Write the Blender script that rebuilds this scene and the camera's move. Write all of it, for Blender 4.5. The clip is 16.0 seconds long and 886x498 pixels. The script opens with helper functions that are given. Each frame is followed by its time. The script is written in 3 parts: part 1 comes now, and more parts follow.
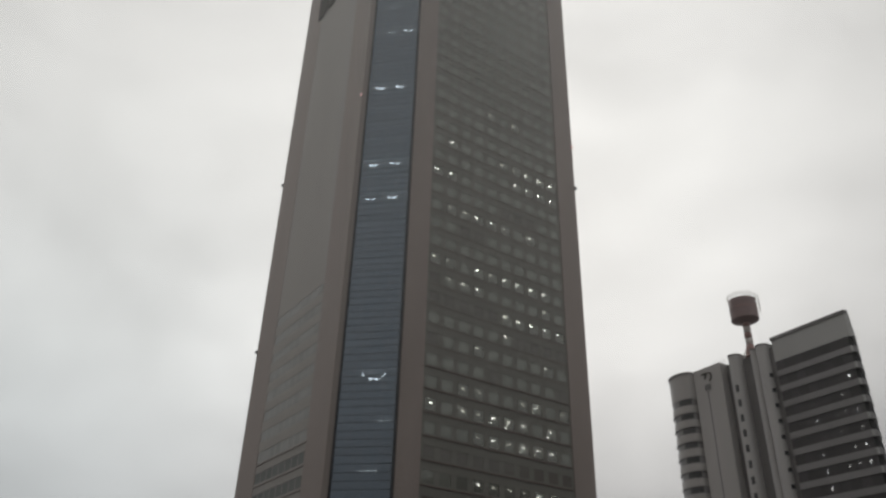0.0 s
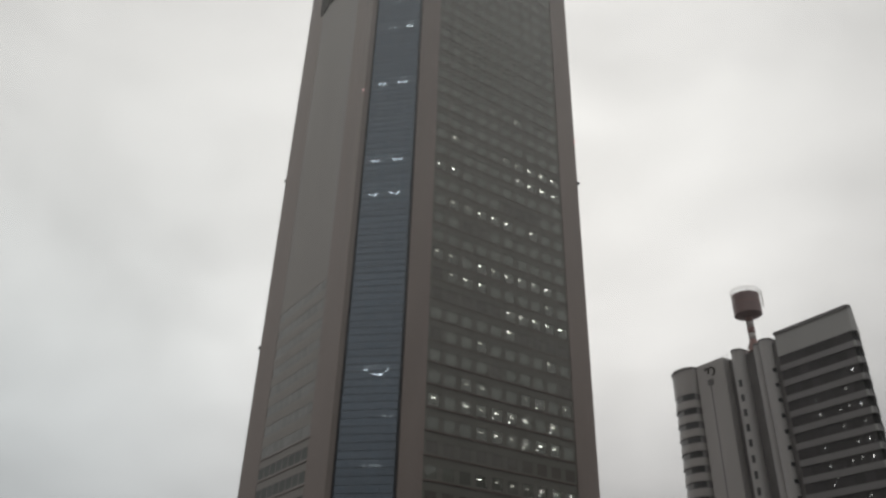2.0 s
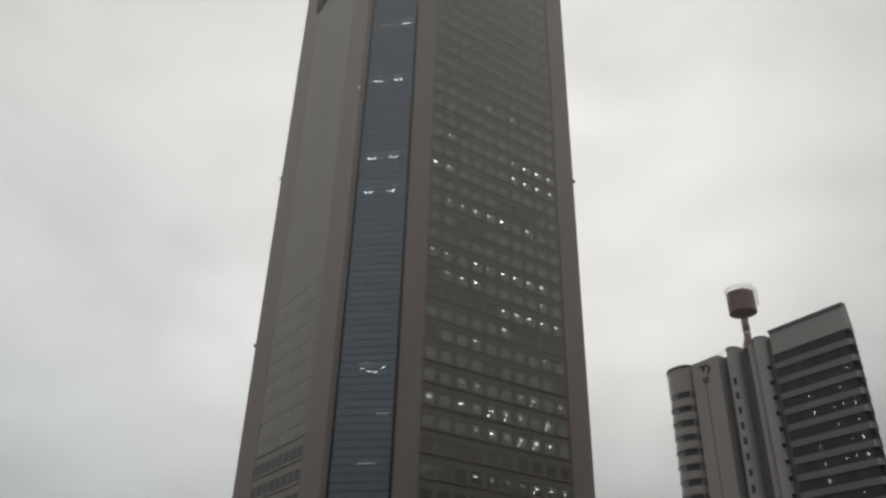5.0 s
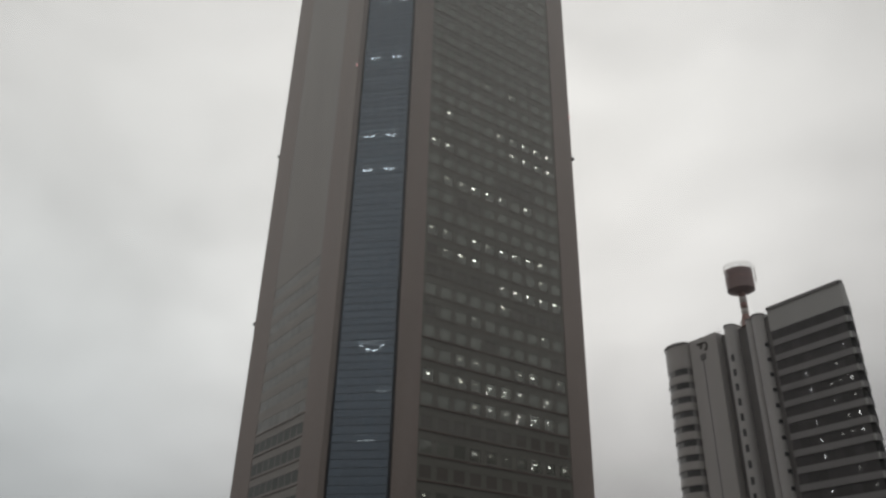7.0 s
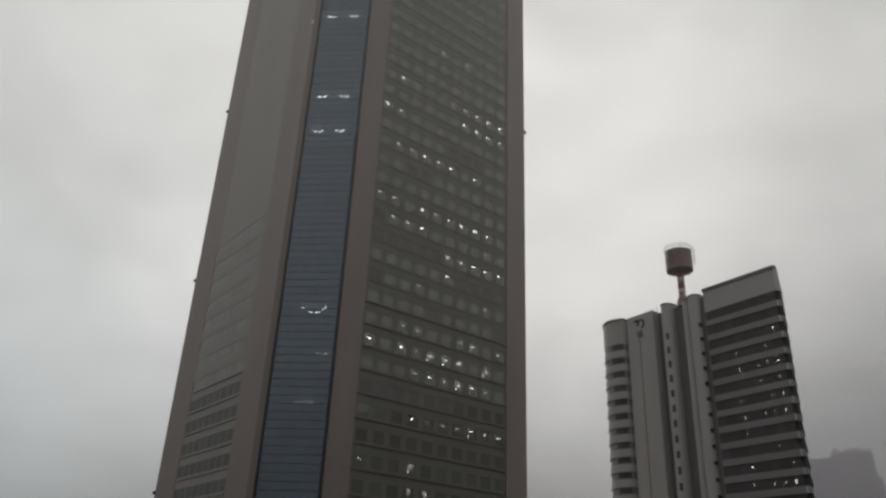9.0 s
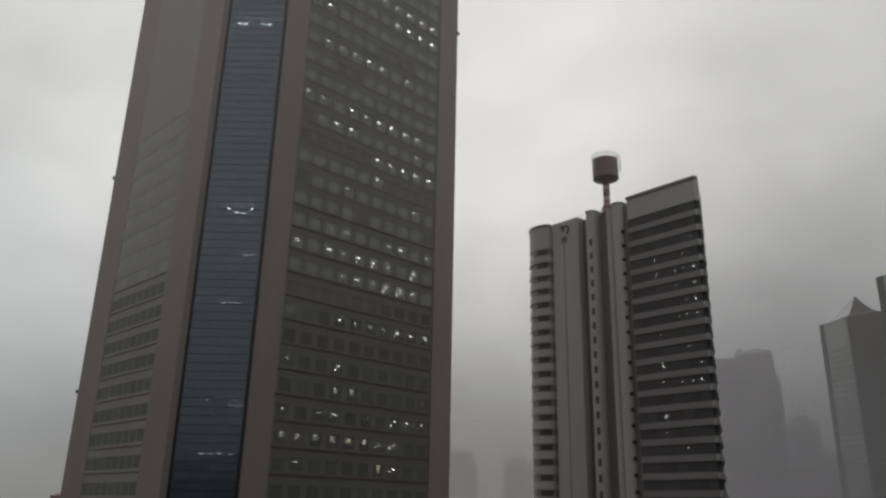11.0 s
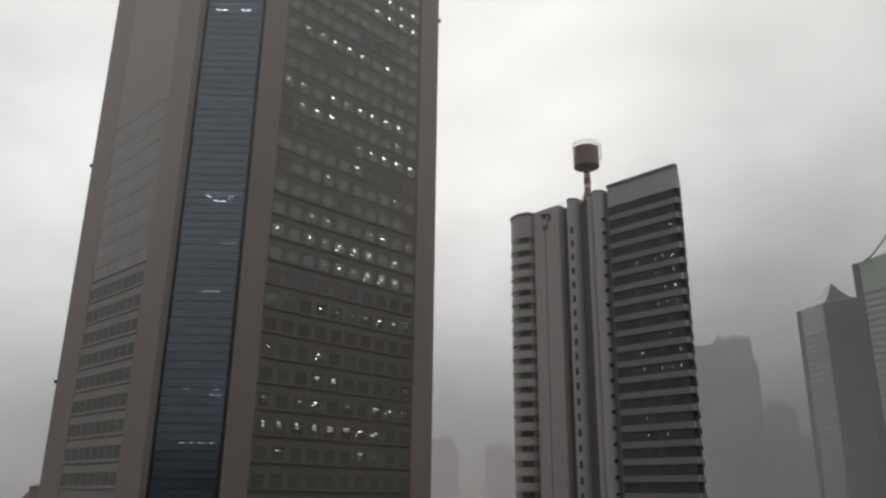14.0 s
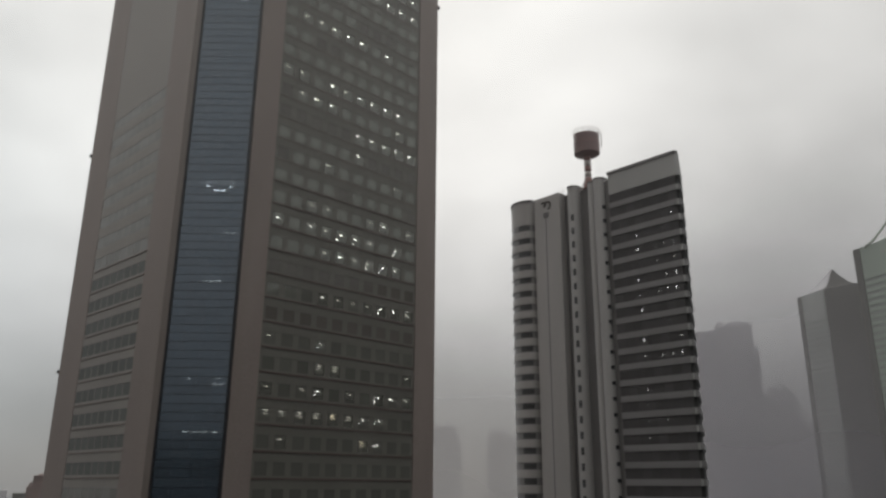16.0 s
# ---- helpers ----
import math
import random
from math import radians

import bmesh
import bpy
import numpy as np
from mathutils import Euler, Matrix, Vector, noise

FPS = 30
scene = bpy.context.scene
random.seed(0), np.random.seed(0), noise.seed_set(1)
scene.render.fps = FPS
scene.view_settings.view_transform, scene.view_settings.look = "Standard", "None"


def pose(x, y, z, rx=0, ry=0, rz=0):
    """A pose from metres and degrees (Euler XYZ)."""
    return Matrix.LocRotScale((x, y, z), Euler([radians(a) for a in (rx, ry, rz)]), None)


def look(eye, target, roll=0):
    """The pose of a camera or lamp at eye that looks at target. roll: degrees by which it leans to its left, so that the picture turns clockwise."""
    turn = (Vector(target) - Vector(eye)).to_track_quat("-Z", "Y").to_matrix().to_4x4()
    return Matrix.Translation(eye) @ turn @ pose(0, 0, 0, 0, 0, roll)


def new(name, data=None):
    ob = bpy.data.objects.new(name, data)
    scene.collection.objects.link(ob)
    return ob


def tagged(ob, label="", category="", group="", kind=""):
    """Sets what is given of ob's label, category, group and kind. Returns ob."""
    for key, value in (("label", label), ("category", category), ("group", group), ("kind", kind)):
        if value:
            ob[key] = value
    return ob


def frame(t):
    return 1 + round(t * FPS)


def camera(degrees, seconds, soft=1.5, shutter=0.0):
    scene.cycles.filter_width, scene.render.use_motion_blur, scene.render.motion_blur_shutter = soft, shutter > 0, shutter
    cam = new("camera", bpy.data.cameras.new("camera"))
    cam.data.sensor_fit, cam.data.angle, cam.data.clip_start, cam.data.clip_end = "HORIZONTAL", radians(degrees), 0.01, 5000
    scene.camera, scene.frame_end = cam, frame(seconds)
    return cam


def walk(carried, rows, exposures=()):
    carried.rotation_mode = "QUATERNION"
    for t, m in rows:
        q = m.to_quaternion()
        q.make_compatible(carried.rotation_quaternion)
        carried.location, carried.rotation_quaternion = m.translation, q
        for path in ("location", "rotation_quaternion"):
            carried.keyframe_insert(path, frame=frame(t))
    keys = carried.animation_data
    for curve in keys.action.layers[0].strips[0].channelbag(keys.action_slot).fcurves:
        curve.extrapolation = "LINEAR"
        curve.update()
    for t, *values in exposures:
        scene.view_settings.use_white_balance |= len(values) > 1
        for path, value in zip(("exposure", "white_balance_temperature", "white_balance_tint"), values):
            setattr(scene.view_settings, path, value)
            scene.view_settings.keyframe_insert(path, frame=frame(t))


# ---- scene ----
EYE = (0.0, 0.0, 50.0)
cam = camera(59.37, 16.0, soft=2.6)
# seconds, tilt, lean, turn: the camera stands in one place and swings
PATH = [
    (0.0, 120.108, -1.498, -0.869),
    (0.5, 120.138, -1.537, -0.594),
    (1.0, 119.983, -1.397, -0.432),
    (1.5, 119.832, -1.526, -0.571),
    (2.0, 119.762, -1.490, -0.636),
    (2.5, 119.825, -1.398, -0.579),
    (3.0, 119.484, -1.203, -0.674),
    (3.5, 119.523, -1.315, -0.667),
    (4.0, 119.592, -1.410, -0.734),
    (4.2, 119.650, -1.410, -0.734),
    (6.3, 118.840, -1.390, -1.390),
    (6.5, 118.408, -1.376, -1.128),
    (7.0, 118.000, -1.236, -0.972),
    (7.5, 118.102, -1.374, -1.034),
    (8.0, 117.695, -1.010, -1.313),
    (8.5, 117.263, -0.836, -3.033),
    (9.0, 115.729, -2.182, -5.828),
    (9.5, 113.004, -2.400, -7.743),
    (9.7, 112.183, -2.751, -8.704),
    (11.8, 107.857, -0.500, -11.720),
    (12.0, 107.742, -0.450, -11.660),
    (12.5, 108.036, -0.862, -12.550),
    (13.0, 108.344, -0.648, -12.845),
    (13.5, 108.094, -0.725, -12.182),
    (14.0, 107.939, -0.700, -12.324),
    (14.5, 107.702, -0.528, -12.539),
    (15.0, 107.808, -0.501, -12.828),
    (15.5, 107.514, -0.510, -12.499),
    (16.0, 107.069, -0.379, -12.168),
]
walk(cam, [(t, pose(*EYE, rx, ry, rz)) for t, rx, ry, rz in PATH],
     exposures=[(0.0, 0.0), (1.5, -0.02), (4.0, -0.06), (6.5, -0.11), (8.0, -0.15), (9.5, -0.23), (11.8, -0.03), (12.5, 0.12), (14.0, 0.13), (16.0, 0.1)])

# ---- world and light: an overcast, misty day ----
SUN_AZ, SUN_EL = 5.0, 34.0     # bearing from +y towards +x, height in degrees
world = bpy.data.worlds.new("overcast_sky")
scene.world = world
world.use_nodes = True
wn, wl = world.node_tree.nodes, world.node_tree.links
wn.clear()


def wnode(kind, **values):
    n = wn.new(kind)
    for k, v in values.items():
        n.inputs[k].default_value = v
    return n


def wmath(op, a, b, clamp=False):
    n = wn.new("ShaderNodeMath")
    n.operation, n.use_clamp = op, clamp
    for i, v in enumerate((a, b)):
        if isinstance(v, (int, float)):
            n.inputs[i].default_value = v
        else:
            wl.new(v, n.inputs[i])
    return n.outputs[0]


coord = wn.new("ShaderNodeTexCoord")
split = wn.new("ShaderNodeSeparateXYZ")
wl.new(coord.outputs["Generated"], split.inputs[0])
# mist: grey at the horizon, pale higher up
lift = wn.new("ShaderNodeValToRGB")
wl.new(split.outputs["Z"], lift.inputs[0])
ramp = lift.color_ramp
ramp.elements[0].position, ramp.elements[0].color = 0.0, (0.235, 0.24, 0.245, 1)
ramp.elements[1].position, ramp.elements[1].color = 1.0, (1.3, 1.3, 1.27, 1)
for at, c in ((0.08, (0.303, 0.307, 0.308, 1)), (0.20, (0.455, 0.455, 0.45, 1)), (0.36, (0.645, 0.645, 0.63, 1)), (0.62, (0.735, 0.737, 0.717, 1)), (0.76, (0.79, 0.79, 0.77, 1))):
    e = ramp.elements.new(at)
    e.color = c
# soft cloud
squash = wn.new("ShaderNodeMapping")
squash.inputs["Scale"].default_value = (1.0, 1.0, 1.9)
wl.new(coord.outputs["Generated"], squash.inputs[0])
cloud = wnode("ShaderNodeTexNoise", Scale=2.3, Detail=6.0, Roughness=0.5, Distortion=0.35)
wl.new(squash.outputs[0], cloud.inputs["Vector"])
cloud_gain = wmath("ADD", wmath("MULTIPLY", cloud.outputs[0], 0.9), 0.55)
# the sun's glow through the cloud
dot = wn.new("ShaderNodeVectorMath")
dot.operation = "DOT_PRODUCT"
wl.new(coord.outputs["Generated"], dot.inputs[0])
ce = math.cos(radians(SUN_EL))
dot.inputs[1].default_value = (ce * math.sin(radians(SUN_AZ)), ce * math.cos(radians(SUN_AZ)), math.sin(radians(SUN_EL)))
glow = wmath("POWER", wmath("MAXIMUM", dot.outputs["Value"], 0.0), 6.0)
# thinner, brighter cloud low in the west
west = wn.new("ShaderNodeVectorMath")
west.operation = "DOT_PRODUCT"
wl.new(coord.outputs["Generated"], west.inputs[0])
west.inputs[1].default_value = Vector((-0.52, 0.84, 0.16)).normalized()
thin_cloud = wmath("POWER", wmath("MAXIMUM", west.outputs["Value"], 0.0), 14.0)
light = wmath("ADD", wmath("MULTIPLY", glow, 0.42), wmath("MULTIPLY", thin_cloud, 0.21))
gain = wmath("MULTIPLY", cloud_gain, wmath("ADD", light, 0.80))
mist = wn.new("ShaderNodeBackground")
cool = wn.new("ShaderNodeVectorMath")
cool.operation = "MULTIPLY_ADD"
wl.new(lift.outputs[0], cool.inputs[0])
tint_west = wn.new("ShaderNodeCombineXYZ")
tint_west.inputs[1].default_value = 1.0
wl.new(wmath("SUBTRACT", 1.015, wmath("MULTIPLY", thin_cloud, 0.05)), tint_west.inputs[0])
wl.new(wmath("ADD", 0.99, wmath("MULTIPLY", thin_cloud, 0.02)), tint_west.inputs[2])
wl.new(tint_west.outputs[0], cool.inputs[1])
wl.new(cool.outputs[0], mist.inputs["Color"])
wl.new(gain, mist.inputs["Strength"])
sky = wn.new("ShaderNodeTexSky")
sky.sky_type, sky.sun_disc = "NISHITA", False
sky.sun_elevation, sky.sun_rotation = radians(SUN_EL), radians(SUN_AZ)
clear = wnode("ShaderNodeBackground", Strength=0.003)
wl.new(sky.outputs[0], clear.inputs["Color"])
both, out = wn.new("ShaderNodeAddShader"), wn.new("ShaderNodeOutputWorld")
wl.new(mist.outputs[0], both.inputs[0])
wl.new(clear.outputs[0], both.inputs[1])
wl.new(both.outputs[0], out.inputs["Surface"])

sun = new("sun", bpy.data.lights.new("sun", "SUN"))
sun.data.energy, sun.data.angle, sun.data.color = 0.5, radians(40), (1.0, 0.97, 0.93)
sun.matrix_world = look((400 * ce * math.sin(radians(SUN_AZ)), 400 * ce * math.cos(radians(SUN_AZ)), 400 * math.sin(radians(SUN_EL))), (0, 0, 0))


# ---- materials ----
def material(name):
    m = bpy.data.materials.new(name)
    m.use_nodes = True
    return m, m.node_tree.nodes, m.node_tree.links


def surface(name, base, rough=0.7, metal=0.0, grain=6.0, stain=0.12, amount=0.25, bump=0.02, each=0.0, streak=0.0, spec=0.5):
    """A plain material with fine grain, broad stains, optional rain streaks and a difference from piece to piece."""
    m, n, l = material(name)
    b = n["Principled BSDF"]
    b.inputs["Metallic"].default_value = metal
    b.inputs["Specular IOR Level"].default_value = spec
    tc = n.new("ShaderNodeTexCoord")
    geo = n.new("ShaderNodeNewGeometry")
    fine = n.new("ShaderNodeTexNoise")
    fine.inputs["Scale"].default_value, fine.inputs["Detail"].default_value = grain, 4.0
    l.new(geo.outputs["Position"], fine.inputs["Vector"])
    broad = n.new("ShaderNodeTexNoise")
    broad.inputs["Scale"].default_value, broad.inputs["Detail"].default_value = stain, 5.0
    if streak > 0:
        mp = n.new("ShaderNodeMapping")
        mp.inputs["Scale"].default_value = (1.0, 1.0, streak)
        l.new(geo.outputs["Position"], mp.inputs[0])
        l.new(mp.outputs[0], broad.inputs["Vector"])
    else:
        l.new(geo.outputs["Position"], broad.inputs["Vector"])

    def combine(op, a, c):
        k = n.new("ShaderNodeMath")
        k.operation = op
        for i, v in enumerate((a, c)):
            if isinstance(v, (int, float)):
                k.inputs[i].default_value = v
            else:
                l.new(v, k.inputs[i])
        return k.outputs[0]

    v = combine("ADD", combine("MULTIPLY", fine.outputs[0], amount), combine("MULTIPLY", broad.outputs[0], amount * 1.6))
    v = combine("ADD", v, 1.0 - amount * 1.3)
    if each > 0:
        info = n.new("ShaderNodeObjectInfo")
        v = combine("ADD", v, combine("MULTIPLY", combine("SUBTRACT", info.outputs["Random"], 0.5), each))
    tint = n.new("ShaderNodeVectorMath")
    tint.operation = "SCALE"
    tint.inputs[0].default_value = base
    l.new(v, tint.inputs["Scale"])
    l.new(tint.outputs[0], b.inputs["Base Color"])
    r = combine("ADD", combine("MULTIPLY", broad.outputs[0], 0.2), rough - 0.1)
    l.new(r, b.inputs["Roughness"])
    if bump > 0:
        bp = n.new("ShaderNodeBump")
        bp.inputs["Strength"].default_value, bp.inputs["Distance"].default_value = 0.4, bump
        l.new(fine.outputs[0], bp.inputs["Height"])
        l.new(bp.outputs[0], b.inputs["Normal"])
    return m


def glass(name, tint, ior=1.6, mirror=(0.92, 0.97, 1.0), each=0.0, film_share=0.05, film_tone=(0.16, 0.19, 0.2), joined=False, rough=0.04):
    """A window pane: a tinted look through, mirror gloss by Fresnel, a diffuse film whose tone in some panes carries
    haze and room glow.
    """
    m, n, l = material(name)
    n.remove(n["Principled BSDF"])
    o = n["Material Output"]
    see = n.new("ShaderNodeBsdfTransparent")
    see.inputs["Color"].default_value = (*tint, 1)
    film = n.new("ShaderNodeBsdfDiffuse")
    film.inputs["Color"].default_value = (*film_tone, 1)
    if each > 0:
        info, g0 = n.new("ShaderNodeObjectInfo"), n.new("ShaderNodeNewGeometry")
        mr = n.new("ShaderNodeMapRange")
        mr.inputs["To Min"].default_value, mr.inputs["To Max"].default_value = max(0.0, film_share - each), film_share + each
        l.new(g0.outputs["Random Per Island"] if joined else info.outputs["Random"], mr.inputs["Value"])
    gl = n.new("ShaderNodeBsdfGlossy")
    gl.inputs["Roughness"].default_value = rough
    gl.inputs["Color"].default_value = (*mirror, 1)
    wave = n.new("ShaderNodeTexNoise")
    wave.inputs["Scale"].default_value = 0.5
    g2 = n.new("ShaderNodeNewGeometry")
    l.new(g2.outputs["Position"], wave.inputs["Vector"])
    bp = n.new("ShaderNodeBump")
    bp.inputs["Strength"].default_value, bp.inputs["Distance"].default_value = 0.15, 0.05
    l.new(wave.outputs[0], bp.inputs["Height"])
    l.new(bp.outputs[0], gl.inputs["Normal"])
    fr = n.new("ShaderNodeFresnel")
    fr.inputs["IOR"].default_value = ior
    a, b = n.new("ShaderNodeMixShader"), n.new("ShaderNodeMixShader")
    a.inputs[0].default_value = film_share
    if each > 0:
        l.new(mr.outputs[0], a.inputs[0])
    l.new(see.outputs[0], a.inputs[1])
    l.new(film.outputs[0], a.inputs[2])
    l.new(fr.outputs[0], b.inputs[0])
    l.new(a.outputs[0], b.inputs[1])
    l.new(gl.outputs[0], b.inputs[2])
    l.new(b.outputs[0], o.inputs["Surface"])
    return m


def lamp(name, colour, strength):
    m, n, l = material(name)
    b = n["Principled BSDF"]
    b.inputs["Base Color"].default_value = (0.8, 0.8, 0.8, 1)
    b.inputs["Emission Color"].default_value = (*colour, 1)
    b.inputs["Emission Strength"].default_value = strength
    return m


EMBLEM = surface("dark_matt_emblem", (0.085, 0.078, 0.072), 0.9, amount=0.2, spec=0.1)
GRANITE = surface("brown_granite", (0.282, 0.236, 0.217), 0.6, grain=3.0, stain=0.14, amount=0.32, streak=0.25)
# left-hand face: mist and sky light from the left are put into this paler colour
SIDE_GRANITE = surface("mist_paled_granite", (0.325, 0.302, 0.281), 0.6, grain=5.0, stain=0.12, amount=0.25, streak=0.4)
# right-hand window field, darker than the left one
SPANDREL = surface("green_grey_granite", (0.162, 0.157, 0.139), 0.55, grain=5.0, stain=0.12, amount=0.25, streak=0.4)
# granite darkened for the shaded recess returns and for the left-hand ledges
DARKENED_GRANITE = surface("darkened_brown_granite", (0.235, 0.2, 0.183), 0.6, grain=5.0, stain=0.09, amount=0.22, streak=0.25)
LEDGE = surface("dark_ledge_metal", (0.13, 0.092, 0.084), 0.5, amount=0.3)
FRAME = surface("bronze_frame", (0.135, 0.132, 0.118), 0.5, metal=0.0, amount=0.2)
BLACK = surface("black_frame", (0.018, 0.018, 0.022), 0.4, amount=0.2)
BLUE_BLACK = surface("blue_black_frame", (0.03, 0.035, 0.045), 0.4, amount=0.2)
DECK = surface("grey_ceiling", (0.34, 0.34, 0.33), 0.9, amount=0.15)
CORE = surface("dim_interior", (0.16, 0.15, 0.14), 0.9, amount=0.4)
PANE_FILM = (0.192, 0.196, 0.172)
PANE = glass("grey_green_glass", (0.3, 0.34, 0.32), 1.75, mirror=(0.95, 1.0, 0.96), film_share=0.76, each=0.1, film_tone=PANE_FILM)
UPPER_PANE = glass("grey_green_upper_glass", (0.3, 0.34, 0.32), 1.7, mirror=(0.95, 1.0, 0.96), film_share=0.74, each=0.1, film_tone=PANE_FILM, joined=True)
SIDE_PANE = glass("dull_side_glass", (0.3, 0.33, 0.33), 1.08, film_share=0.86, each=0.06, film_tone=(0.215, 0.222, 0.215))
# lit windows: the room's brightness is put into a paler film
LIT_PANE = glass("clear_glass_with_pale_film", (0.6, 0.64, 0.6), 1.7, mirror=(0.95, 1.0, 0.96), film_share=0.4, each=0.06, film_tone=(0.37, 0.37, 0.33))
DULL_PANE = glass("dull_dark_glass", (0.3, 0.32, 0.3), 1.4, film_share=0.82, each=0.06, film_tone=(0.185, 0.172, 0.155))
# film coloured near the wall's tone makes these windows faint, as mist would
FAINT_PANE = glass("glass_with_wall_toned_film", (0.3, 0.34, 0.32), 1.22, film_share=0.88, each=0.08, film_tone=(0.33, 0.322, 0.305), joined=True)
BLUE = glass("blue_glass", (0.2, 0.24, 0.28), 2.05, mirror=(0.78, 0.88, 1.0), film_share=0.36, each=0.09, film_tone=(0.11, 0.165, 0.222), rough=0.16)
# the pale film stands in for haze over the dark window bands
SLAB_GLASS = glass("smoked_glass_with_haze_film", (0.16, 0.17, 0.18), 1.5, film_share=0.3, each=0.04, film_tone=(0.3, 0.294, 0.302))
OFFICE_TUBE = lamp("bright_office_tube", (1.0, 0.97, 0.9), 12.0)
OFFICE_DIM = lamp("dim_office_tube", (1.0, 0.95, 0.84), 3.2)
OFFICE_WARM = lamp("warm_office_tube", (1.0, 0.86, 0.62), 4.5)
TUBE = lamp("white_tube", (1.0, 0.97, 0.9), 15.0)
DIM_TUBE = lamp("dim_tube", (1.0, 0.95, 0.84), 3.0)
RED_LAMP = lamp("red_lamp", (1.0, 0.08, 0.06), 0.25)
TILE = surface("pale_grey_tile", (0.425, 0.41, 0.398), 0.5, grain=3.0, stain=0.15, amount=0.22, streak=0.2)
METAL = surface("silver_cladding", (0.45, 0.44, 0.432), 0.5, metal=0.0, amount=0.18, streak=0.2, stain=0.2)
PARAPET = surface("grey_parapet_panel", (0.43, 0.43, 0.42), 0.6, amount=0.2, streak=0.3)
BAND = surface("grey_band_panel", (0.25, 0.245, 0.246), 0.6, amount=0.2, each=0.12)
BAY_GREY = surface("reflection_grey_window_strip", (0.235, 0.23, 0.227), 0.4, amount=0.25, streak=0.2)
# dark trim; in recesses this colour also carries the shade
RECESS = surface("dark_trim_and_recess_shade", (0.185, 0.18, 0.18), 0.7, amount=0.3)
GLOSS_DARK = surface("dark_window", (0.075, 0.077, 0.08), 0.35, amount=0.3, each=0.5)
# near-black colour carries the darkness of unlit rooms; mullions use it too
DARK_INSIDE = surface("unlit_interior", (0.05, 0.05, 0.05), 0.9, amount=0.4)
# the drum's red is greyed and lightened here in place of haze
RED = surface("haze_greyed_red_steel", (0.25, 0.178, 0.174), 0.55, grain=1.5, amount=0.4)
WHITE = surface("white_steel", (0.55, 0.51, 0.49), 0.5, amount=0.2)
STEEL = surface("grey_steel", (0.3, 0.3, 0.3), 0.5, metal=0.5)
FADED_RED = surface("faded_red_paint", (0.3, 0.19, 0.175), 0.6, amount=0.3)
# far wall and window colours are paled and kept alike to stand for haze
FAR_WALL = surface("haze_paled_concrete", (0.52, 0.51, 0.53), 0.9, grain=0.4, stain=0.02, amount=0.1, bump=0)
FAR_GLASS = surface("haze_paled_window_strip", (0.475, 0.465, 0.49), 0.8, grain=0.4, stain=0.02, amount=0.1, bump=0)
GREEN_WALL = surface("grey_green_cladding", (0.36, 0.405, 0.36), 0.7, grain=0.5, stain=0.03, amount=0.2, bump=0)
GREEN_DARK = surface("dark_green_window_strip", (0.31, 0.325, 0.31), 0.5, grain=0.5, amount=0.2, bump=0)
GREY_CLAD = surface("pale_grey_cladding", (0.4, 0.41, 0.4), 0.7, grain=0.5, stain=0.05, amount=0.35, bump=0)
# shade of the towers' right-hand sides is put into this colour; piers share it
SHADE_WALL = surface("brown_grey_shaded_cladding", (0.17, 0.167, 0.158), 0.75, grain=0.5, stain=0.03, amount=0.25, bump=0)


